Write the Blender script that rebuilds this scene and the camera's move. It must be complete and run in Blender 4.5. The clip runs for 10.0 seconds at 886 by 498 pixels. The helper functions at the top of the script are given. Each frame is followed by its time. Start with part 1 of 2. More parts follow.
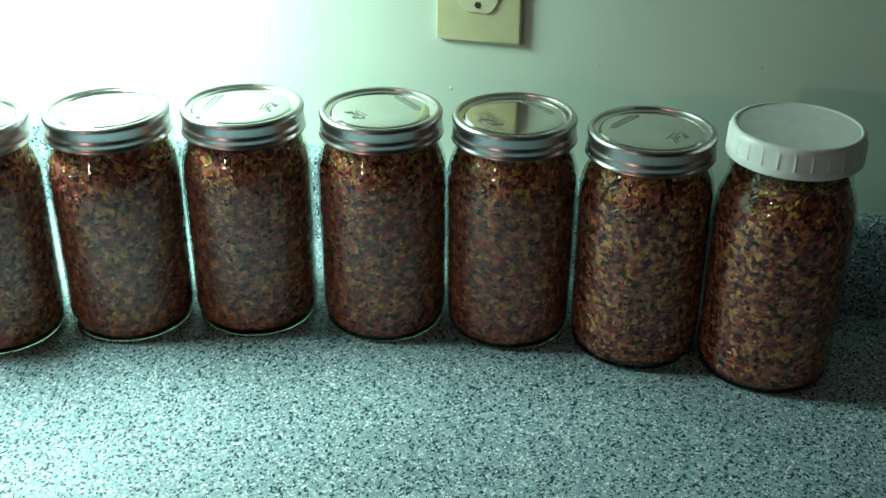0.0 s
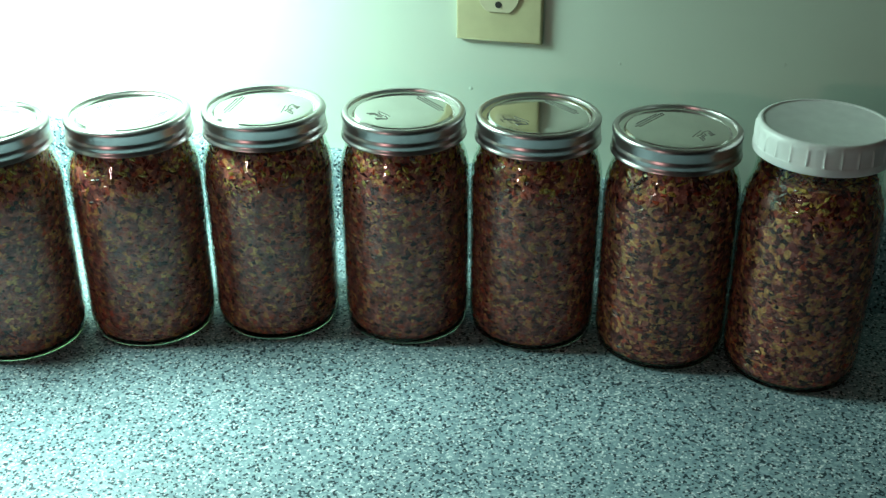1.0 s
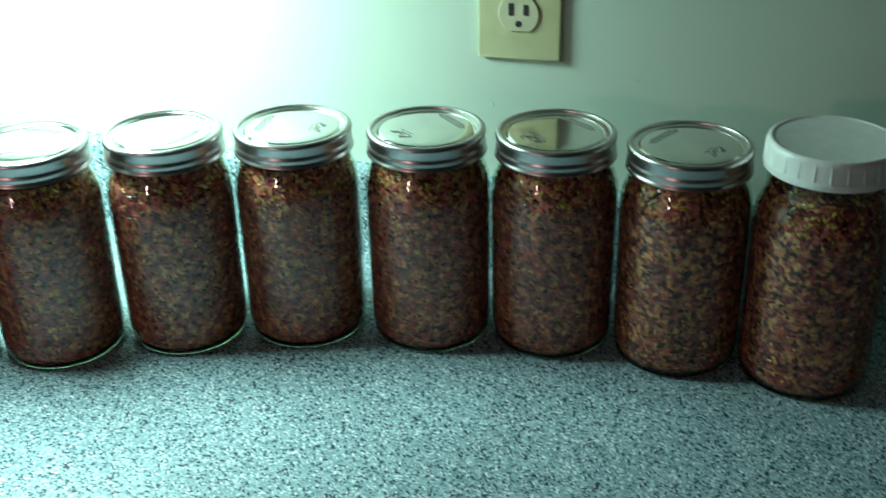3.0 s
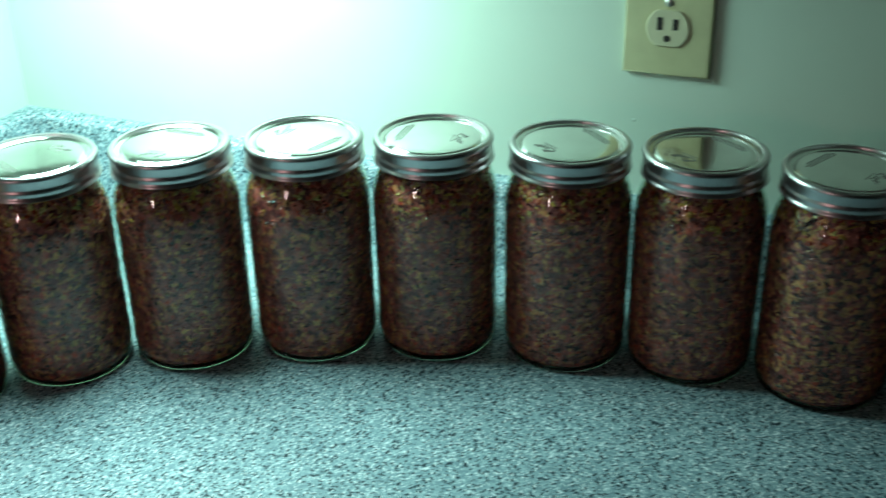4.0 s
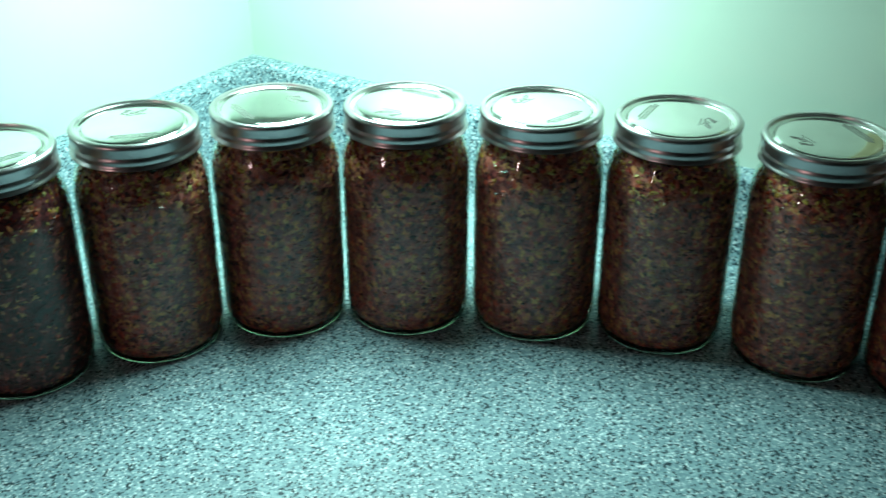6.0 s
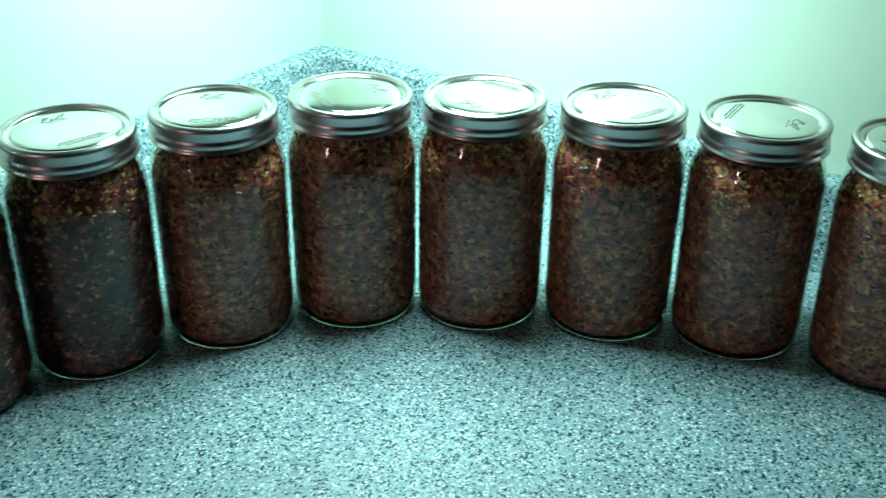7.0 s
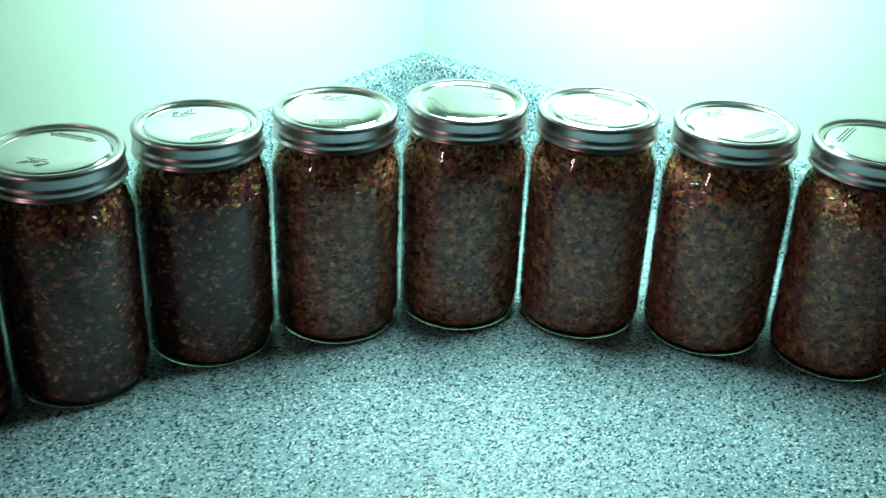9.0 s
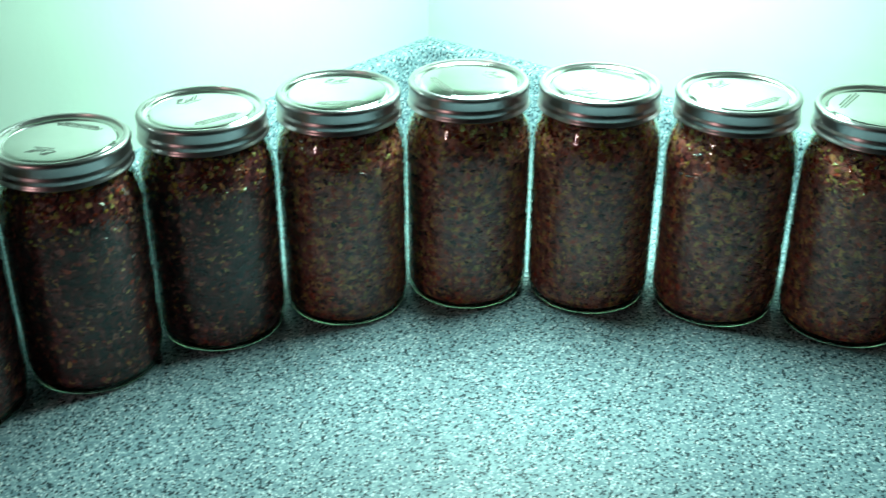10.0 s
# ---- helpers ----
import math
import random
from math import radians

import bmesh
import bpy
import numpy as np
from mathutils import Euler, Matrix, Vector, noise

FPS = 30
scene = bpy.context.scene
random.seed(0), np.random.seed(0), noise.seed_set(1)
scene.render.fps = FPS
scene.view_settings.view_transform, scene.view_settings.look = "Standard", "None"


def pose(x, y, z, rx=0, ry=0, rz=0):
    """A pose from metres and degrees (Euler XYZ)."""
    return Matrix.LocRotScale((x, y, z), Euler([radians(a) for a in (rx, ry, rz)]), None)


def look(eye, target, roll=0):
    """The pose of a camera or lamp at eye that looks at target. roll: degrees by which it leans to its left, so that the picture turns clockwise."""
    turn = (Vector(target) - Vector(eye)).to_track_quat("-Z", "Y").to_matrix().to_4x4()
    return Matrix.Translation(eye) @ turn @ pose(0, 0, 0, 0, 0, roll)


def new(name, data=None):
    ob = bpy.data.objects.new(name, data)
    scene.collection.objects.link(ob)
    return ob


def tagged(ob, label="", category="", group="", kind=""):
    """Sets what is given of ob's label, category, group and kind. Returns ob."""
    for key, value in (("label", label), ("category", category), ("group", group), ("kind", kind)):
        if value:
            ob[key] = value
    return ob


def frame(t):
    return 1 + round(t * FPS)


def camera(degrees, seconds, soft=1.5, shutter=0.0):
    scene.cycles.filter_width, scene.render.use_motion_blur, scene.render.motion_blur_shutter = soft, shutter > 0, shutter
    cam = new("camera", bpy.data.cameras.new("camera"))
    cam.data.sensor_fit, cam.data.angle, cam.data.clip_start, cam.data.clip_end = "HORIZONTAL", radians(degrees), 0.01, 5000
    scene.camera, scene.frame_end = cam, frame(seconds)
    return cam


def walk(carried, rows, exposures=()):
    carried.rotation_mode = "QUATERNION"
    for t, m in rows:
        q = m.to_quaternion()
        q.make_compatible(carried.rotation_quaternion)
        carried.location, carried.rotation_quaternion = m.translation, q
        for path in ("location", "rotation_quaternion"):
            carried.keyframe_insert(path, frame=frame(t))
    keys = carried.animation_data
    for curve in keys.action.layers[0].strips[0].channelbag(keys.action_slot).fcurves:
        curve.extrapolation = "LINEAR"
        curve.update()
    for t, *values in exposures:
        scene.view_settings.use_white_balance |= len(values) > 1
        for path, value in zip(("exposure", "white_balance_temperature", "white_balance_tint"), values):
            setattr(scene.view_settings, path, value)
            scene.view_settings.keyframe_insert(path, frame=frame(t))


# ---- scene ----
cam = camera(42.6, 10.0, soft=1.3, shutter=0.9)
PATH = [
    (0, (0.8622, -0.8337, 0.4635), (0.6185, 0.0127, -0.0101), 0.28),
    (0.5, (0.8572, -0.8300, 0.4610), (0.6126, 0.0111, -0.0214), 0.52),
    (1, (0.8453, -0.8349, 0.4589), (0.6004, 0.0130, -0.0111), -0.27),
    (1.5, (0.8535, -0.8342, 0.4606), (0.6016, 0.0115, -0.0100), -0.88),
    (2, (0.8637, -0.8373, 0.4631), (0.5929, -0.0029, -0.0171), -1.31),
    (2.2, (0.8715, -0.8406, 0.4655), (0.6009, -0.0064, -0.0149), -1.86),
    (3.3, (0.8501, -0.8549, 0.4860), (0.5648, -0.0177, 0.0195), -0.89),
    (3.5, (0.8382, -0.8551, 0.4826), (0.5330, -0.0229, 0.0196), -0.78),
    (4, (0.8209, -0.8494, 0.4808), (0.4731, -0.0348, 0.0166), -1.32),
    (4.5, (0.8010, -0.8487, 0.4738), (0.4272, -0.0511, 0.0005), -0.53),
    (5, (0.7844, -0.8564, 0.4707), (0.3749, -0.0797, -0.0079), -0.65),
    (5.5, (0.7766, -0.8457, 0.4694), (0.3324, -0.0886, -0.0095), -0.44),
    (7, (0.7404, -0.8531, 0.4586), (0.2431, -0.1317, -0.0234), 0.88),
    (7.5, (0.7385, -0.8590, 0.4575), (0.2225, -0.1494, -0.0224), 0.85),
    (8, (0.7296, -0.8710, 0.4617), (0.1998, -0.1739, -0.0213), 0.77),
    (8.5, (0.7192, -0.8787, 0.4617), (0.1914, -0.1899, -0.0353), 1.56),
    (9, (0.7130, -0.8949, 0.4638), (0.1831, -0.1930, -0.0121), 2.46),
    (9.5, (0.7127, -0.9073, 0.4549), (0.1769, -0.2161, -0.0301), 1.64),
    (10, (0.7284, -0.8962, 0.4545), (0.1840, -0.2072, -0.0239), 0.17),
]
walk(cam, [(t, look(eye, target, roll)) for t, eye, target, roll in PATH], exposures=[
    (0.0, 0.05, 6500, 10), (2.0, 0.02, 6200, 8), (3.5, -0.36, 6050, 5), (4.5, -0.76, 5900, 3), (7.0, -0.66, 5900, 3), (8.5, -0.6, 5900, 3), (10.0, -0.48, 6050, 3)])

# ---- light ----
world = bpy.data.worlds.new("room_air")
scene.world = world
world.use_nodes = True
world.node_tree.nodes["Background"].inputs[0].default_value = (0.55, 0.8, 0.85, 1)
world.node_tree.nodes["Background"].inputs[1].default_value = 0.002


def lamp(name, kind, place, power, colour, size, target=None):
    data = bpy.data.lights.new(name, kind)
    data.energy, data.color = power, colour
    if kind == "POINT":
        data.shadow_soft_size = size
    else:
        data.shape, data.size = "DISK", size
    ob = new(name, data)
    ob.matrix_world = look(place, target) if target else pose(*place)
    return ob


# the light under the corner wall cabinet, and a dim warm one further along the side wall
lamp("corner_lamp", "AREA", (0.250, -0.198, 0.400), 7.8, (0.68, 1.0, 0.885), 0.20, (0.250, -0.198, 0))
lamp("far_counter_lamp", "AREA", (0.13, -1.65, 0.40), 1.5, (1.0, 0.55, 0.52), 0.11, (0.62, -0.15, 0.06))


# ---- materials ----
def material(name):
    m = bpy.data.materials.new(name)
    m.use_nodes = True
    t = m.node_tree
    return m, t, t.nodes["Principled BSDF"]


def node(t, kind, links=(), **values):
    n = t.nodes.new(kind)
    for key, value in values.items():
        if key.startswith("i_"):
            n.inputs[key[2:].replace("_", " ")].default_value = value
        else:
            setattr(n, key, value)
    for name, out in links:
        t.links.new(out, n.inputs[name])
    return n


def ramp(t, fac, stops, constant=False):
    n = t.nodes.new("ShaderNodeValToRGB")
    if constant:
        n.color_ramp.interpolation = "CONSTANT"
    e = n.color_ramp.elements
    while len(e) < len(stops):
        e.new(0.5)
    for item, (p, c) in zip(e, stops):
        item.position, item.color = p, (*c, 1)
    t.links.new(fac, n.inputs[0])
    return n.outputs[0]


def bump(t, bsdf, height, strength, distance):
    n = node(t, "ShaderNodeBump", [("Height", height)], i_Strength=strength, i_Distance=distance)
    t.links.new(n.outputs[0], bsdf.inputs["Normal"])


def mixed(t, fac, a, b, blend="MIX"):
    n = t.nodes.new("ShaderNodeMix")
    n.data_type, n.blend_type = "RGBA", blend
    for socket, value in ((n.inputs[0], fac), (n.inputs[6], a), (n.inputs[7], b)):
        if isinstance(value, (int, float)):
            socket.default_value = value
        elif isinstance(value, tuple):
            socket.default_value = (*value, 1)
        else:
            t.links.new(value, socket)
    return n.outputs[2]


def laminate():
    m, t, b = material("speckled_laminate")
    co = node(t, "ShaderNodeTexCoord").outputs["Object"]
    warp = node(t, "ShaderNodeTexNoise", [("Vector", co)], i_Scale=260.0, i_Detail=2.0)
    moved = node(t, "ShaderNodeMixRGB", [("Color1", co), ("Color2", warp.outputs["Color"])], blend_type="ADD", i_Fac=0.0010).outputs[0]
    big = node(t, "ShaderNodeTexVoronoi", [("Vector", moved)], i_Scale=520.0)
    small = node(t, "ShaderNodeTexVoronoi", [("Vector", moved)], i_Scale=640.0)
    one = node(t, "ShaderNodeSeparateColor", [("Color", big.outputs["Color"])]).outputs[0]
    two = node(t, "ShaderNodeSeparateColor", [("Color", small.outputs["Color"])]).outputs[1]
    three = node(t, "ShaderNodeSeparateColor", [("Color", small.outputs["Color"])]).outputs[2]
    ground = ramp(t, one, [(0.0, (0.215, 0.315, 0.355)), (0.35, (0.295, 0.41, 0.45)), (0.75, (0.395, 0.52, 0.555))], True)
    dark = ramp(t, two, [(0.0, (1, 1, 1)), (0.175, (0, 0, 0))], True)
    light = ramp(t, three, [(0.0, (0, 0, 0)), (0.86, (1, 1, 1))], True)
    both = mixed(t, dark, mixed(t, light, ground, (0.78, 0.85, 0.86)), (0.022, 0.045, 0.058))
    wide = node(t, "ShaderNodeTexNoise", [("Vector", co)], i_Scale=9.0, i_Detail=3.0).outputs["Fac"]
    shade = ramp(t, wide, [(0.3, (0.88, 0.88, 0.88)), (0.7, (1.0, 1.0, 1.0))])
    t.links.new(mixed(t, 1.0, both, shade, "MULTIPLY"), b.inputs["Base Color"])
    b.inputs["Roughness"].default_value = 0.48
    b.inputs["Specular IOR Level"].default_value = 0.3
    fine = node(t, "ShaderNodeTexNoise", [("Vector", co)], i_Scale=900.0).outputs["Fac"]
    bump(t, b, fine, 0.15, 0.0004)
    return m


def paint(name, colour, rough):
    m, t, b = material(name)
    co = node(t, "ShaderNodeTexCoord").outputs["Object"]
    wide = node(t, "ShaderNodeTexNoise", [("Vector", co)], i_Scale=4.0, i_Detail=4.0).outputs["Fac"]
    low = tuple(0.93 * v for v in colour)
    t.links.new(ramp(t, wide, [(0.35, low), (0.65, colour)]), b.inputs["Base Color"])
    b.inputs["Roughness"].default_value = rough
    grain = node(t, "ShaderNodeTexNoise", [("Vector", co)], i_Scale=160.0, i_Detail=3.0).outputs["Fac"]
    bump(t, b, grain, 0.12, 0.001)
    return m


def plain(name, colour, rough, metal=0.0, scale=300.0, relief=0.05):
    m, t, b = material(name)
    co = node(t, "ShaderNodeTexCoord").outputs["Object"]
    n = node(t, "ShaderNodeTexNoise", [("Vector", co)], i_Scale=scale, i_Detail=3.0).outputs["Fac"]
    t.links.new(ramp(t, n, [(0.3, tuple(0.9 * v for v in colour)), (0.7, colour)]), b.inputs["Base Color"])
    r = node(t, "ShaderNodeMapRange", [("Value", n)])
    r.inputs[3].default_value, r.inputs[4].default_value = rough * 0.8, rough * 1.2
    t.links.new(r.outputs[0], b.inputs["Roughness"])
    b.inputs["Metallic"].default_value = metal
    bump(t, b, n, relief, 0.0003)
    return m


def clear_glass():
    m, t, b = material("jar_glass")
    t.nodes.remove(b)
    facing = node(t, "ShaderNodeLayerWeight", i_Blend=0.5).outputs["Facing"]
    fifth = node(t, "ShaderNodeMath", [(0, facing)], operation="POWER")
    fifth.inputs[1].default_value = 6.0
    fac = node(t, "ShaderNodeMath", [(0, fifth.outputs[0])], operation="MULTIPLY_ADD")
    fac.inputs[1].default_value, fac.inputs[2].default_value = 0.75, 0.022
    co = node(t, "ShaderNodeTexCoord").outputs["Object"]
    wave = node(t, "ShaderNodeTexNoise", [("Vector", co)], i_Scale=45.0, i_Detail=1.0).outputs["Fac"]
    relief = node(t, "ShaderNodeBump", [("Height", wave)], i_Strength=0.08, i_Distance=0.002).outputs[0]
    seen = node(t, "ShaderNodeBsdfTransparent", i_Color=(0.90, 0.94, 0.91, 1))
    gloss = node(t, "ShaderNodeBsdfGlossy", [("Normal", relief)], i_Color=(1, 1, 1, 1), i_Roughness=0.015)
    mix = node(t, "ShaderNodeMixShader", [(0, fac.outputs[0]), (1, seen.outputs[0]), (2, gloss.outputs[0])])
    t.links.new(mix.outputs[0], t.nodes["Material Output"].inputs[0])
    return m


def thick_glass():
    m, t, b = material("thick_base_glass")
    b.inputs["Base Color"].default_value = (0.72, 0.88, 0.64, 1)
    b.inputs["Transmission Weight"].default_value = 1.0
    b.inputs["Roughness"].default_value = 0.03
    b.inputs["IOR"].default_value = 1.5
    return m


def glinting_top():
    """The unpacked pieces under the lid: dark red ones, and gold to paint lamplit glints."""
    m, t, b = material("loose_glint_mix")
    co = node(t, "ShaderNodeTexCoord").outputs["Object"]
    pick = node(t, "ShaderNodeNewGeometry").outputs["Random Per Island"]
    chip = ramp(t, pick, [
        (0.0, (0.045, 0.014, 0.022)), (0.18, (0.22, 0.040, 0.040)), (0.38, (0.58, 0.075, 0.035)), (0.54, (0.42, 0.16, 0.11)),
        (0.70, (0.72, 0.36, 0.08)), (0.84, (0.80, 0.52, 0.13)), (0.95, (0.88, 0.68, 0.26))])
    grain = node(t, "ShaderNodeTexNoise", [("Vector", co)], i_Scale=600.0, i_Detail=3.0).outputs["Fac"]
    c = mixed(t, 1.0, chip, ramp(t, grain, [(0.35, (0.35, 0.32, 0.32)), (0.62, (1.0, 1.0, 1.0))]), "MULTIPLY")
    t.links.new(c, b.inputs["Base Color"])
    b.inputs["Roughness"].default_value = 0.24
    bump(t, b, grain, 0.4, 0.0006)
    return m


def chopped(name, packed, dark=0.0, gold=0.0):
    """Dried pieces of many colours; dark: the share of plum-black ones added, painting shade; gold: of golden
    ones, painting lamplight.
    """
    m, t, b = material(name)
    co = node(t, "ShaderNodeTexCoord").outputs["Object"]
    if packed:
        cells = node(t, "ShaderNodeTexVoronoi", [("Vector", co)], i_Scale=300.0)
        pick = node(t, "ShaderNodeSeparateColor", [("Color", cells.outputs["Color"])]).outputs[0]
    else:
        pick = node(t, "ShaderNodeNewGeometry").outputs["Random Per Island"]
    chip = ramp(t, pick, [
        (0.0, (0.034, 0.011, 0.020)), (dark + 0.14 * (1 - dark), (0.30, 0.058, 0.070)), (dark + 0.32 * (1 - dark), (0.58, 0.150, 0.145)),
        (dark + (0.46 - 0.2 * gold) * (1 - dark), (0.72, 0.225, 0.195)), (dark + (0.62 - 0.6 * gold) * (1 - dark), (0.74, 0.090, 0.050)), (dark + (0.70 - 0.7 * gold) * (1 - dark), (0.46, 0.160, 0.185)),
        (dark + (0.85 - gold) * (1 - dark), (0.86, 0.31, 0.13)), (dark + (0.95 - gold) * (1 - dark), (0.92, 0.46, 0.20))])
    grain = node(t, "ShaderNodeTexNoise", [("Vector", co)], i_Scale=700.0, i_Detail=3.0).outputs["Fac"]
    patch = node(t, "ShaderNodeTexNoise", [("Vector", co)], i_Scale=140.0, i_Detail=2.0).outputs["Fac"]
    c = mixed(t, 1.0, chip, ramp(t, grain, [(0.3, (0.6, 0.6, 0.6)), (0.7, (1.1, 1.1, 1.1))]), "MULTIPLY")
    c = mixed(t, 1.0, c, ramp(t, patch, [(0.40, (0.50, 0.47, 0.54)), (0.58, (1.15, 1.10, 1.0))]), "MULTIPLY")
    t.links.new(c, b.inputs["Base Color"])
    b.inputs["Roughness"].default_value = 0.32
    bump(t, b, grain, 0.4, 0.0006)
    return m


LAMINATE = laminate()
WALL = paint("wall_paint", (0.61, 0.71, 0.60), 0.5)
# unseen ceiling, greyed so that it bounces less light
CEILING = paint("dimmed_ceiling_paint", (0.55, 0.55, 0.53), 0.8)
FLOOR = paint("floor_vinyl", (0.30, 0.27, 0.23), 0.5)
GLASS, BASE_GLASS = clear_glass(), thick_glass()
CHOPPED, CORE = chopped("dried_chopped_mix", False), chopped("packed_dried_mix", True)
# gold and dark shares raised to paint in side light on the capped end's jars
LIT_CHOPPED, LIT_CORE = chopped("lit_chopped_mix", False, 0.15, 0.14), chopped("lit_packed_mix", True, 0.15, 0.14)
LOOSE_GLINTS = glinting_top()
# the same mix darkened, to paint in the shade on the side-wall jars
SHADED_CHOPPED, SHADED_CORE = chopped("shaded_chopped_mix", False, 0.8), chopped("shaded_packed_mix", True, 0.8)
TIN = plain("lid_tin", (0.80, 0.80, 0.76), 0.12, 1.0, 40.0, 0.05)
BAND = plain("band_steel", (0.58, 0.55, 0.55), 0.30, 1.0, 30.0, 0.02)
INK = plain("lid_print", (0.13, 0.13, 0.11), 0.5)
PLASTIC = plain("white_plastic", (0.88, 0.90, 0.88), 0.30, 0.0, 90.0, 0.01)
ALMOND = plain("almond_plastic", (0.58, 0.56, 0.33), 0.35, 0.0, 60.0, 0.03)
IVORY = plain("ivory_plastic", (0.62, 0.59, 0.40), 0.35, 0.0, 60.0, 0.03)
DARK = plain("socket_dark", (0.02, 0.018, 0.015), 0.6)
SCREW = plain("screw_steel", (0.6, 0.6, 0.56), 0.35, 1.0)
# unseen far walls, coloured dark to keep bounced light low
DIM = paint("dimmed_wall_paint", (0.13, 0.11, 0.10), 0.6)
CABINET = paint("cabinet_wood", (0.28, 0.18, 0.10), 0.5)


# ---- building helpers ----
def mesh_of(name, bm, mat, smooth=True):
    me = bpy.data.meshes.new(name)
    bmesh.ops.recalc_face_normals(bm, faces=bm.faces)
    bm.to_mesh(me)
    bm.free()
    me.materials.append(mat)
    me.polygons.foreach_set("use_smooth", [smooth] * len(me.polygons))
    if smooth:
        me.set_sharp_from_angle(angle=radians(40))
    return me


def part(name, bm, mat, parent=None, label="", smooth=True, m=None):
    ob = new(name, mesh_of(name, bm, mat, smooth))
    if parent:
        ob.parent = parent
    if m:
        ob.matrix_basis = m
    return tagged(ob, label)


def add_box(bm, x0, y0, z0, x1, y1, z1, bevel=0.0, segments=2):
    made = bmesh.ops.create_cube(bm, size=1.0)["verts"]
    for v in made:
        v.co = Vector(((x0 + x1) / 2 + v.co.x * (x1 - x0), (y0 + y1) / 2 + v.co.y * (y1 - y0), (z0 + z1) / 2 + v.co.z * (z1 - z0)))
    if bevel:
        edges = list({e for v in made for e in v.link_edges})
        bmesh.ops.bevel(bm, geom=edges, offset=bevel, segments=segments, affect="EDGES", profile=0.5)
    return bm


def lathe(profile, steps, closed=False, wobble=None):
    """Turns (radius, height) pairs round the z axis; a radius of 0 becomes a pole."""
    bm = bmesh.new()
    rings = []
    for k, (r, z) in enumerate(profile):
        if r < 1e-6:
            rings.append([bm.verts.new((0, 0, z))])
            continue
        ring = []
        for i in range(steps):
            a = 2 * math.pi * i / steps
            q = r + (wobble(k, i) if wobble else 0.0)
            ring.append(bm.verts.new((q * math.cos(a), q * math.sin(a), z)))
        rings.append(ring)
    pairs = list(zip(rings, rings[1:])) + ([(rings[-1], rings[0])] if closed else [])
    for low, high in pairs:
        for i in range(steps):
            j = (i + 1) % steps
            if len(low) == 1 and len(high) == 1:
                continue
            if len(low) == 1:
                bm.faces.new((low[0], high[j], high[i]))
            elif len(high) == 1:
                bm.faces.new((low[i], low[j], high[0]))
            else:
                bm.faces.new((low[i], low[j], high[j], high[i]))
    return bm


def rounded(points, radius, steps=4):
    """Rounds the inner corners of an open (radius, height) outline."""
    out = [points[0]]
    for a, b, c in zip(points, points[1:], points[2:]):
        a, b, c = Vector(a), Vector(b), Vector(c)
        p = b + (a - b).normalized() * min(radius, (a - b).length * 0.45)
        q = b + (c - b).normalized() * min(radius, (c - b).length * 0.45)
        out += [tuple(p.lerp(b, s).lerp(b.lerp(q, s), s)) for s in (k / steps for k in range(steps + 1))]
    return out + [points[-1]]


# ---- the structure ----
SPLASH_H, SPLASH_T, DEPTH, FAR_X, FAR_Y = 0.080, 0.019, 0.64, 2.4, -2.4

def slab(name, box, mat, label, category, bevel=0.0):
    return tagged(part(name, add_box(bmesh.new(), *box, bevel), mat, None, label, smooth=bevel > 0), category=category, kind="structure")


wall_north = slab("wall_north", (-0.12, 0.0, -0.92, FAR_X, 0.12, 1.52), WALL, "off-white painted kitchen wall behind the worktop", "wall")
wall_west = slab("wall_west", (-0.12, FAR_Y, -0.92, 0.0, 0.0, 1.52), WALL, "off-white painted kitchen side wall", "wall")
slab("wall_east", (FAR_X, FAR_Y, -0.92, FAR_X + 0.12, 0.12, 1.52), DIM, "plain unseen wall closing the kitchen, darkened to cut bounced light", "wall")
slab("wall_south", (-0.12, FAR_Y - 0.12, -0.92, FAR_X + 0.12, FAR_Y, 1.52), DIM, "plain unseen wall closing the kitchen, darkened to cut bounced light", "wall")
slab("ceiling", (-0.12, FAR_Y - 0.12, 1.52, FAR_X + 0.12, 0.12, 1.62), CEILING, "plain unseen ceiling over the kitchen, greyed to cut bounced light", "ceiling")
slab("floor", (-0.12, FAR_Y - 0.12, -1.02, FAR_X + 0.12, 0.12, -0.92), FLOOR, "plain brown vinyl kitchen floor", "floor")

# L-shaped worktop with a rounded front edge
bm = bmesh.new()
outline = [(0.0, 0.0), (FAR_X, 0.0), (FAR_X, -DEPTH), (DEPTH, -DEPTH), (DEPTH, FAR_Y), (0.0, FAR_Y)]
face = bm.faces.new([bm.verts.new((x, y, 0.0)) for x, y in outline])
out = bmesh.ops.extrude_face_region(bm, geom=[face])["geom"]
bmesh.ops.translate(bm, vec=(0, 0, -0.038), verts=[v for v in out if isinstance(v, bmesh.types.BMVert)])
rim = [e for e in bm.edges if all(abs(v.co.z) < 1e-6 for v in e.verts) and (all(abs(v.co.y + DEPTH) < 1e-6 for v in e.verts) or all(abs(v.co.x - DEPTH) < 1e-6 for v in e.verts))]
bmesh.ops.bevel(bm, geom=rim, offset=0.008, segments=3, affect="EDGES", profile=0.5)
tagged(part("worktop", bm, LAMINATE, None, "blue-grey speckled laminate kitchen worktop", smooth=False), category="worktop", kind="structure")
slab("cabinet_base_north", (DEPTH - 0.03, -DEPTH + 0.04, -0.92, FAR_X, 0.0, -0.038), CABINET, "plain wooden base cabinet under the worktop", "cabinet")
slab("cabinet_base_west", (0.0, FAR_Y, -0.92, DEPTH - 0.04, 0.0, -0.038), CABINET, "plain wooden base cabinet under the worktop", "cabinet")


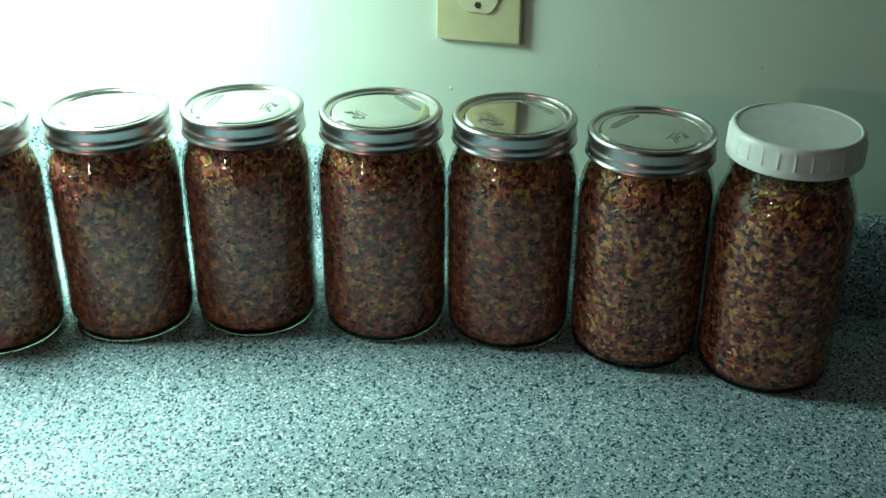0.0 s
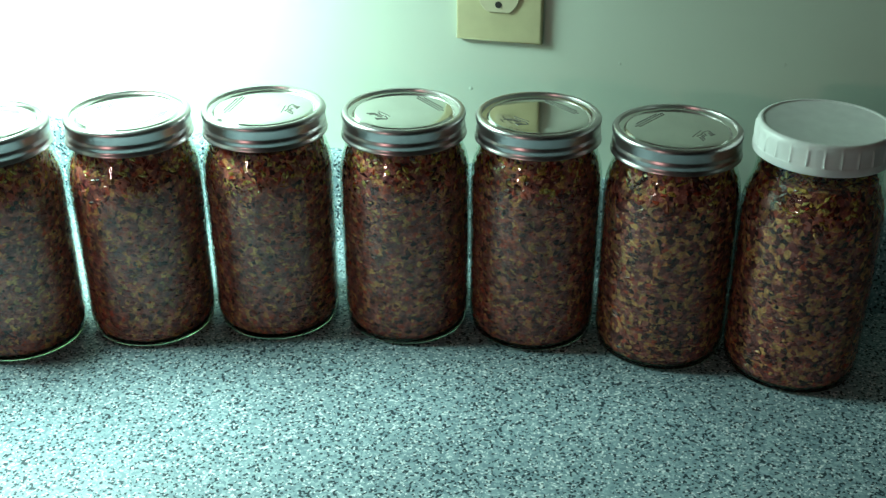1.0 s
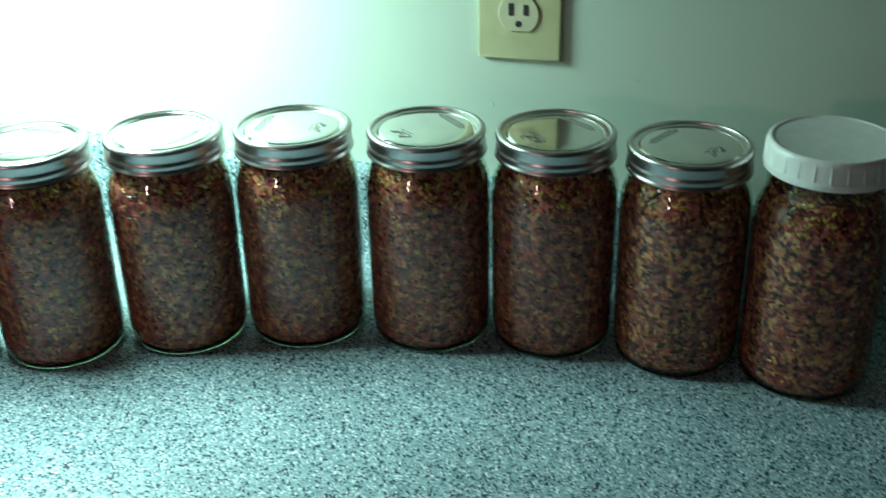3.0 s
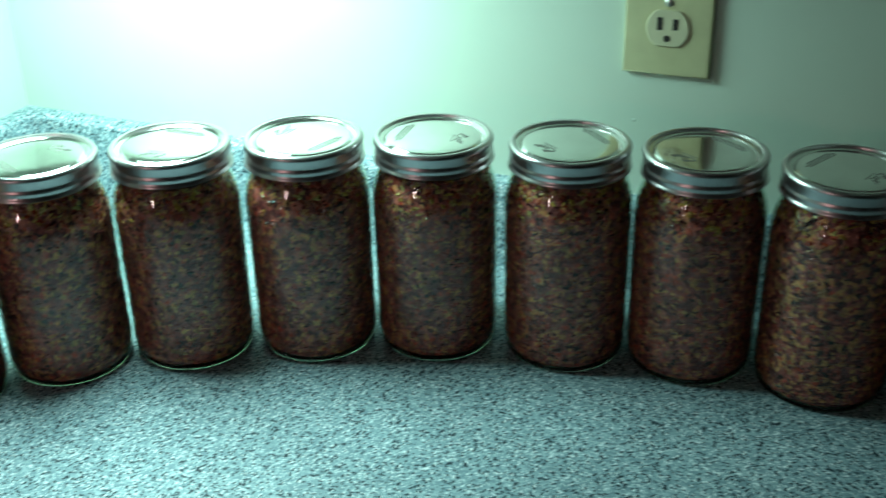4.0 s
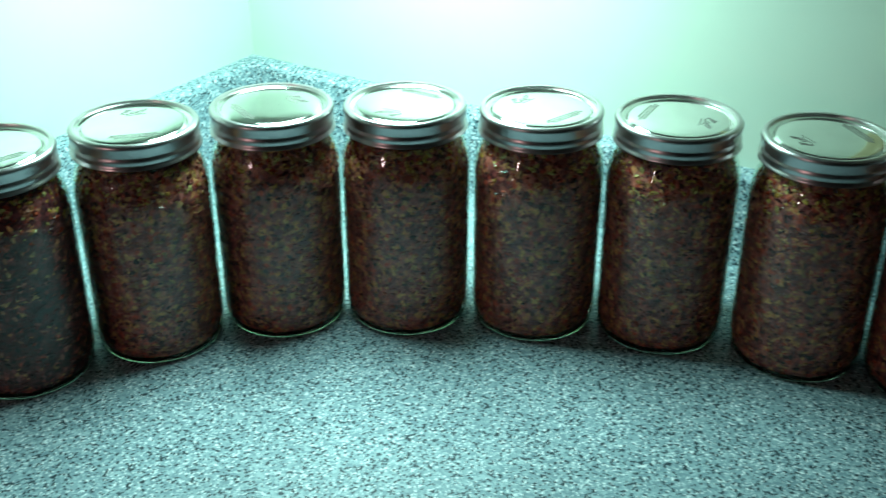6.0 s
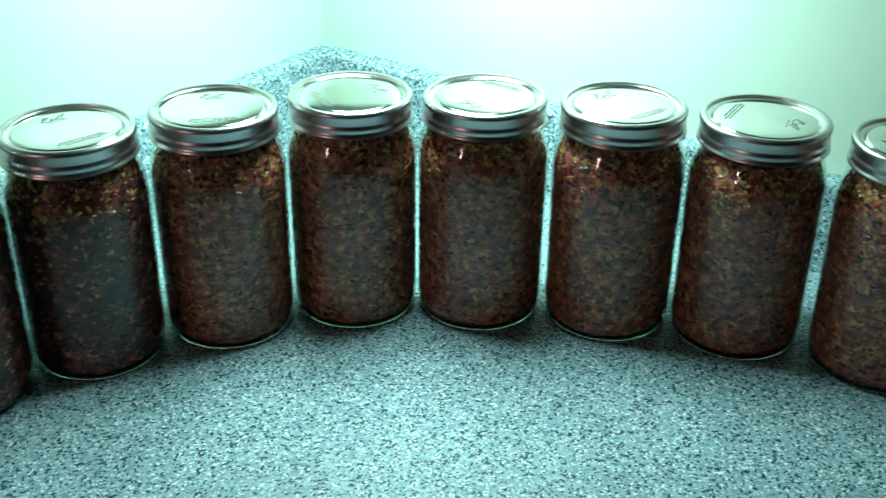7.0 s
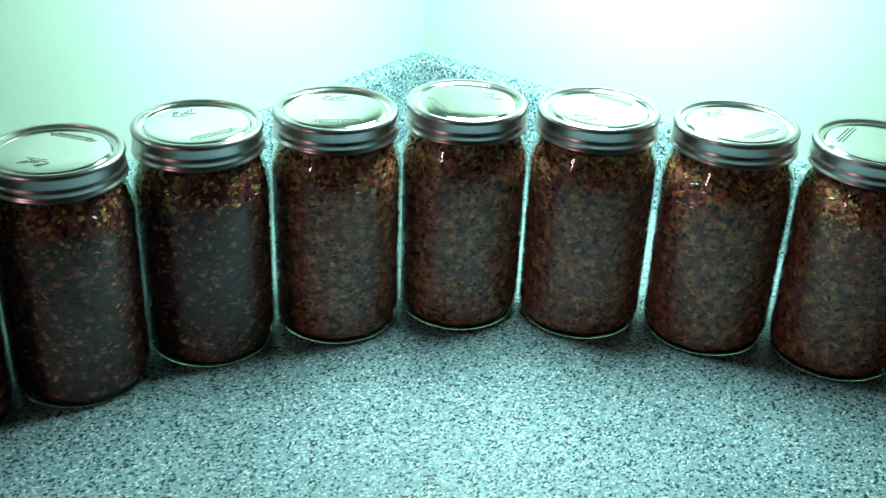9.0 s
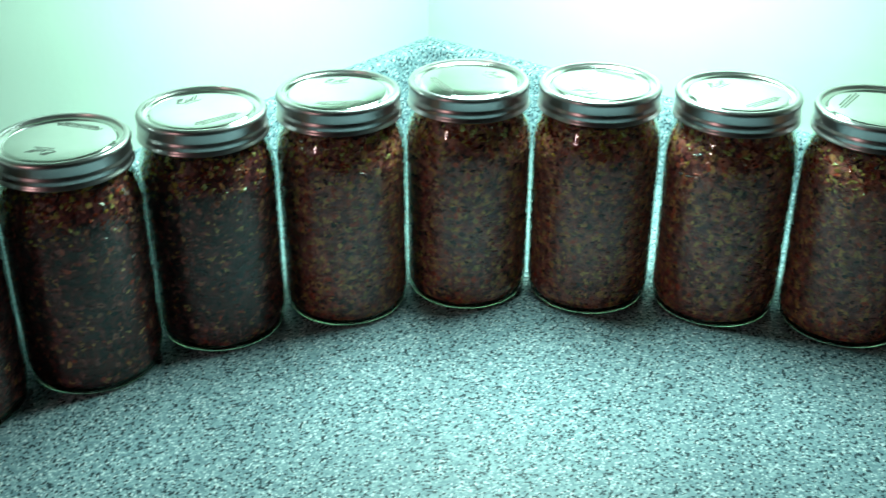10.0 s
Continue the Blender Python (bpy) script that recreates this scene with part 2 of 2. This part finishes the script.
def splash(name, length, m):
    """An upstand with a rounded top edge, mitred at the corner, along +x with its back on y = 0."""
    shape = [(0.0, 0.0005)] + rounded([(-SPLASH_T, 0.0005), (-SPLASH_T, SPLASH_H), (0.0, SPLASH_H)], 0.007, 5)[0:]
    bm = bmesh.new()
    near = [bm.verts.new((-y, y, z)) for y, z in shape]
    far = [bm.verts.new((length, y, z)) for y, z in shape]
    for i in range(len(shape)):
        j = (i + 1) % len(shape)
        bm.faces.new((near[i], near[j], far[j], far[i]))
    bm.faces.new(near), bm.faces.new(far[::-1])
    for v in bm.verts:
        v.co = m @ v.co
    return tagged(part(name, bm, LAMINATE, None, "low speckled laminate backsplash along the wall"), category="backsplash", kind="structure")


splash("backsplash_north", FAR_X, Matrix.Identity(4))
splash("backsplash_west", -FAR_Y, Matrix(((0, 1, 0, 0), (1, 0, 0, 0), (0, 0, 1, 0), (0, 0, 0, 1))) @ Matrix.Diagonal((-1, -1, 1, 1)))


# ---- mason jars ----
TOP = 0.170
GLASS_OUT = [(0.0425, 0.0027), (0.0448, 0.0030), (0.0462, 0.007), (0.0470, 0.015), (0.0471, 0.120), (0.0468, 0.1275), (0.0457, 0.134), (0.0438, 0.1395), (0.0422, 0.1440), (0.0412, 0.1475), (0.0408, 0.152), (0.0407, 0.1665)]


def inside(z):
    """The radius of the hollow at a height."""
    return float(np.interp(z, [h for _, h in GLASS_OUT], [r for r, _ in GLASS_OUT])) - 0.0003


def glass_mesh():
    outer = GLASS_OUT[1:]
    inner = [(r - 0.0002, z) for r, z in reversed(outer)]
    return mesh_of("glass_body", lathe(outer + inner, 96, closed=True), GLASS)


def base_mesh():
    outline = [(0.0, 0.0015), (0.030, 0.001), (0.0385, 0.0), (0.0425, 0.0003), (0.0442, 0.0013), (0.0448, 0.0026), (0.0, 0.0028)]
    return mesh_of("base", lathe(outline, 96), BASE_GLASS)


def band_mesh():
    rows = [(0.0394, -0.0034), (0.0394, -0.0012), (0.0398, -0.0003), (0.0408, 0.0), (0.0420, -0.0001), (0.0430, -0.0007), (0.0435, -0.0016),
            (0.0436, -0.0024), (0.0436, -0.0040), (0.0435, -0.0048), (0.0435, -0.0084), (0.0433, -0.0092), (0.0434, -0.0100), (0.0438, -0.0110), (0.0440, -0.0122), (0.0439, -0.0134),
            (0.0436, -0.0144), (0.0437, -0.0152), (0.0442, -0.0162), (0.0447, -0.0170), (0.0448, -0.0177), (0.0444, -0.0180), (0.0434, -0.0172), (0.0424, -0.0140), (0.0424, -0.0036)]
    knurl = lambda k, i: 0.0005 if k in (7, 8) and i % 2 else 0.0
    return mesh_of("screw_band", lathe(rows, 240, closed=True, wobble=knurl), BAND)


def lid_mesh():
    rows = [(0.0, -0.0014), (0.020, -0.0014), (0.0338, -0.0016), (0.0347, -0.0019), (0.0355, -0.0030), (0.0364, -0.0035), (0.0374, -0.0032), (0.0384, -0.0024),
            (0.0418, -0.0024), (0.0418, -0.0034), (0.0, -0.0040)]
    return mesh_of("lid", lathe(rows, 96), TIN)


def mark_mesh(kind):
    """Printed marks on the lid as plain flat bars: a slanted emblem, or lines of small print."""
    bm = bmesh.new()
    rnd = random.Random(5)

    def bar(x, y, w, h, slant=0.0, turn=0.0):
        vs = add_bar(bm, w, h)
        for v in vs:
            q = Matrix.Rotation(turn, 3, "Z") @ Vector((v.co.x + slant * v.co.y, v.co.y, v.co.z))
            v.co = q + Vector((x, y, 0))

    if kind == "emblem":
        # a slanted scribble: leaning strokes of uneven height on a wavy foot
        for u, v, w, h, a in ((-0.0060, 0.0006, 0.0012, 0.0060, -0.60), (-0.0036, 0.0016, 0.0010, 0.0038, -0.60), (-0.0012, -0.0002, 0.0011, 0.0030, -0.60),
                              (0.0012, 0.0000, 0.0010, 0.0026, -0.60), (0.0036, 0.0012, 0.0010, 0.0052, -0.60), (0.0060, 0.0016, 0.0010, 0.0056, -0.60),
                              (-0.0056, -0.0026, 0.0044, 0.0008, -0.25), (-0.0016, -0.0024, 0.0044, 0.0008, 0.25), (0.0024, -0.0022, 0.0044, 0.0008, -0.2),
                              (-0.0034, 0.0034, 0.0040, 0.0008, -0.2), (0.0010, -0.0046, 0.0120, 0.0006, 0.12)):
            bar(u, v, w, h, 0.0, a)
    else:
        # three thin lines side by side
        for y, half in ((-0.0205, 0.0150), (-0.0228, 0.0165), (-0.0251, 0.0125)):
            x = -half
            while x < half:
                w = rnd.uniform(0.0008, 0.0028)
                bar(x + w / 2, y, w, 0.0010)
                x += w + 0.0006
    return mesh_of(kind, bm, INK, smooth=False)


def add_bar(bm, w, h):
    made = bmesh.ops.create_cube(bm, size=1.0)["verts"]
    for v in made:
        v.co = Vector((v.co.x * w, v.co.y * h, v.co.z * 0.00024))
    return made


def packed(z):
    """How far out the pieces reach at a height: they settle away from the shoulder."""
    k = max(0.0, min(1.0, (z - 0.116) / 0.026))
    heel = max(0.0, (0.014 - z) / 0.008)
    return inside(z) - 0.0018 * k * k * (3 - 2 * k) - 0.0009 * heel * heel


def contents_mesh(seed, level, coarse, mats=(CHOPPED, CORE)):
    """Chopped dried pieces packed against the glass round a core, with a heaped loose top."""
    rnd = random.Random(seed)
    verts, faces = [], []
    steps, rows = 64, 34
    for k in range(rows + 1):
        z = 0.0042 + (level - 0.0042) * k / rows
        for i in range(steps):
            a = 2 * math.pi * i / steps
            r = packed(z) - 0.0016 + 0.0006 * noise.noise((9 * math.cos(a), 9 * math.sin(a), 160 * z + seed))
            verts.append((r * math.cos(a), r * math.sin(a), z))
    for k in range(rows):
        for i in range(steps):
            j = (i + 1) % steps
            faces.append((k * steps + i, k * steps + j, (k + 1) * steps + j, (k + 1) * steps + i))
    faces.append(tuple(range(rows * steps, (rows + 1) * steps)))
    faces.append(tuple(reversed(range(steps))))
    core = len(faces)
    loose_faces = []

    def chip(place, out, size, flat, level_lie=False):
        """One irregular flake: a squashed six-pointed lump, lying level where it is packed down."""
        tip = 0.45 if level_lie else 1.0
        side = out.cross(Vector((rnd.uniform(-tip, tip), rnd.uniform(-tip, tip), 1.0 if level_lie else rnd.uniform(-1, 1)))).normalized()
        up = out.cross(side)
        long = rnd.uniform(0.8, 1.9)
        loose_faces.append(place.z > level - rnd.uniform(0.010, 0.036))
        n = len(verts)
        wall = packed(place.z) - 0.0001

        def put(p):
            far = math.hypot(p.x, p.y)
            k = min(1.0, wall / far) if far > 1e-6 else 1.0
            verts.append((p.x * k, p.y * k, max(p.z, 0.0044)))

        for d, s in ((side, long), (up, rnd.uniform(0.5, 0.9)), (-side, long * rnd.uniform(0.7, 1)), (-up, rnd.uniform(0.5, 0.9))):
            put(place + d * (s * size) + out * rnd.uniform(-0.25, 0.25) * size)
        put(place + out * flat * size)
        put(place - out * flat * size)
        for i in range(4):
            j = (i + 1) % 4
            faces.append((n + i, n + j, n + 4))
            faces.append((n + j, n + i, n + 5))

    for _ in range(int(8500 / coarse ** 1.5)):
        z = 0.0050 + (level - 0.0050) * rnd.random()
        a = rnd.uniform(0, 2 * math.pi)
        big = 1.0 + 0.4 * max(0.0, min(1.0, (z - level + 0.035) / 0.02))
        size = rnd.uniform(0.0009, 0.0020) * big * coarse
        r = packed(z) - rnd.uniform(0.0004, 0.0026) - 0.35 * size
        out = Vector((math.cos(a), math.sin(a), 0))
        lean = (out + Vector((rnd.uniform(-0.25, 0.25), rnd.uniform(-0.25, 0.25), rnd.uniform(-0.25, 0.25)))).normalized()
        chip(Vector((r * out.x, r * out.y, z)), lean, size, rnd.uniform(0.25, 0.5), z < level - 0.03)
    for _ in range(500):
        a, r = rnd.uniform(0, 2 * math.pi), (packed(level) - 0.004) * math.sqrt(rnd.random())
        lean = Vector((rnd.uniform(-1, 1), rnd.uniform(-1, 1), 1)).normalized()
        chip(Vector((r * math.cos(a), r * math.sin(a), level + rnd.uniform(-0.001, 0.003))), lean, rnd.uniform(0.0015, 0.003), 0.35)
    me = bpy.data.meshes.new("contents")
    me.from_pydata(verts, [], faces)
    me.materials.append(mats[0])
    me.materials.append(mats[1])
    me.materials.append(LOOSE_GLINTS)
    me.polygons.foreach_set("material_index", [1] * core + [2 if loose else 0 for loose in loose_faces for _ in range(8)])
    return me


def cap_mesh():
    """White screw cap with upright ribs round its skirt and a shallow rim on top."""
    count, per = 26, 12
    rows = [(0.0, -0.0010), (0.0400, -0.0010), (0.0406, -0.0008), (0.0411, -0.0002), (0.0422, 0.0), (0.0434, -0.0006), (0.0443, -0.0020), (0.0447, -0.0040),
            (0.0449, -0.0050), (0.0452, -0.0145), (0.0455, -0.0150), (0.0458, -0.0158), (0.0459, -0.0200), (0.0452, -0.0206), (0.0436, -0.0204), (0.0430, -0.0040), (0.0, -0.0036)]
    rib = lambda k, i: 0.0007 if k in (8, 9) and i % per == 0 else 0.0
    rows = [(0.975 * r, z) for r, z in rows]
    return mesh_of("plastic_cap", lathe(rows, count * per, wobble=rib), PLASTIC)


MESHES = dict(glass=glass_mesh(), base=base_mesh(), band=band_mesh(), lid=lid_mesh(), emblem=mark_mesh("emblem"), print=mark_mesh("small_print"), cap=cap_mesh())
FILLS = [contents_mesh(11, 0.150, 1.5, (LIT_CHOPPED, LIT_CORE)), contents_mesh(23, 0.147, 1.15), contents_mesh(37, 0.149, 1.25), contents_mesh(53, 0.146, 1.2, (SHADED_CHOPPED, SHADED_CORE))]


def under(name, data, parent, m=None, label="", kind=""):
    ob = new(name, data)
    ob.parent = parent
    if m:
        ob.matrix_basis = m
    return tagged(ob, label, kind=kind)


def mason_jar(x, y, turn, fill, spin, label, capped=False):
    """turn: the way from the lid's middle to its emblem."""
    jar = tagged(new("mason_jar"), label, "jar", "row of filled jars")
    jar.matrix_basis = pose(x, y, 0)
    under("glass_body", MESHES["glass"], jar, None, "clear quart glass with rounded shoulder")
    under("base", MESHES["base"], jar, None, "thick green-tinted glass base")
    under("contents", FILLS[fill], jar, pose(0, 0, 0, 0, 0, spin), "dark plum-brown chopped dried pieces, shade put into their colour" if fill == 3 else "coarse brown chopped dried pieces, golden lamplight put into their colour" if fill == 0 else "brown, orange and gold chopped dried pieces", "stuff")
    if capped:
        under("plastic_cap", MESHES["cap"], jar, pose(0, 0, 0.1845, 0, 0, 7), "white plastic screw cap with upright ribs")
        return jar
    under("screw_band", MESHES["band"], jar, pose(0, 0, TOP, 0, 0, spin), "silver metal screw band")
    lid = under("lid", MESHES["lid"], jar, pose(0, 0, TOP), "flat silver tin lid with printed marks")
    under("emblem", MESHES["emblem"], lid, pose(0, 0, -0.0014, 0, 0, turn - 90) @ pose(0, 0.0205, 0) @ Matrix.Diagonal((1.15, 1.15, 1, 1)), "dark printed emblem", "stuff")
    under("small_print", MESHES["print"], lid, pose(0, 0, -0.0014, 0, 0, turn - 90), "dark lines of small print", "stuff")
    return jar


# place, way to the emblem, fill and its turn, from the capped jar round to the side wall
JARS = [
    (0.8935, -0.1035, 0, 0, 20), (0.7994, -0.1001, -26, 0, 80), (0.7033, -0.1008, -125, 2, 140), (0.6096, -0.1176, -131, 2, 200),
    (0.5117, -0.1383, 3, 1, 260), (0.4226, -0.1731, 162, 2, 320), (0.3366, -0.2180, -89, 1, 75), (0.2581, -0.2712, 66, 2, 15),
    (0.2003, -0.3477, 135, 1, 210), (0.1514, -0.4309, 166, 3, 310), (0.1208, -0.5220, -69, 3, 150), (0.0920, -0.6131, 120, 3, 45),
]
for n, (x, y, turn, fill, spin) in enumerate(JARS):
    if n == 0:
        mason_jar(x, y, turn, fill, spin, "glass jar of chopped dried mix with a white plastic cap", True)
    else:
        mason_jar(x, y, turn, fill, spin, "glass mason jar of dried mix, coloured dark for shade, with a silver lid" if fill == 3 else
                  "glass mason jar of coarse dried mix, coloured golden as lit, with a silver lid" if fill == 0 else
                  "glass mason jar of chopped dried mix with a silver lid")


# ---- the wall outlet ----
def wall_outlet(x, z):
    outlet = tagged(new("wall_outlet"), "almond plastic duplex wall outlet with plate", "outlet")
    outlet.matrix_basis = pose(x, 0, z)
    w, h, d = 0.0675, 0.1143, 0.0055
    bm = bmesh.new()
    add_box(bm, -w / 2, -d, -h / 2, w / 2, -0.0002, h / 2)
    front = [e for e in bm.edges if all(v.co.y < -d + 1e-5 for v in e.verts)]
    bmesh.ops.bevel(bm, geom=front, offset=0.0022, segments=4, affect="EDGES", profile=0.6)
    part("cover_plate", bm, ALMOND, outlet, "almond plastic cover plate")
    for k, side in enumerate((-1, 1)):
        bm = bmesh.new()
        ring = []
        for i in range(48):
            a = 2 * math.pi * i / 48
            ring.append((0.0164 * math.cos(a), max(-0.0140, min(0.0140, 0.0164 * math.sin(a)))))
        low = [bm.verts.new((u, -d + 0.0004, v)) for u, v in ring]
        high = [bm.verts.new((u, -d - 0.0012, v)) for u, v in ring]
        top = [bm.verts.new((u * 0.965, -d - 0.0018, v * 0.965)) for u, v in ring]
        for a, b in ((low, high), (high, top)):
            for i in range(48):
                bm.faces.new((a[i], a[(i + 1) % 48], b[(i + 1) % 48], b[i]))
        bm.faces.new(top)
        face = part("receptacle", bm, IVORY, outlet, "ivory socket face", m=pose(0, 0, side * 0.0195))
        for u, tall in ((-0.0060, 0.0100), (0.0060, 0.0085)):
            part("slot", add_box(bmesh.new(), u - 0.0021, -d - 0.0021, 0.0035 - tall / 2, u + 0.0021, -d - 0.0012, 0.0035 + tall / 2), DARK, face, "dark blade slot", smooth=False)
        bm = bmesh.new()
        bmesh.ops.create_cone(bm, cap_ends=True, segments=20, radius1=0.0026, radius2=0.0026, depth=0.0010, matrix=pose(0, -d - 0.0016, -0.0078, 90))
        part("ground_hole", bm, DARK, face, "dark round ground hole")
    bm = bmesh.new()
    bmesh.ops.create_uvsphere(bm, u_segments=20, v_segments=10, radius=0.0034, matrix=pose(0, -d, 0) @ Matrix.Diagonal((1, 0.45, 1, 1)))
    part("screw", bm, SCREW, outlet, "small steel screw")
    return outlet


wall_outlet(0.6510, 0.2440)

# small paint nibs on the wall
for x, z, r in ((0.745, 0.176, 0.0013), (0.865, 0.186, 0.0014), (0.628, 0.145, 0.0016), (0.60, 0.121, 0.0012)):
    bm = bmesh.new()
    bmesh.ops.create_uvsphere(bm, u_segments=12, v_segments=8, radius=r, matrix=Matrix.Diagonal((1, 0.22, 1, 1)))
    part("paint_nib", bm, WALL, wall_north, m=pose(x, 0, z))
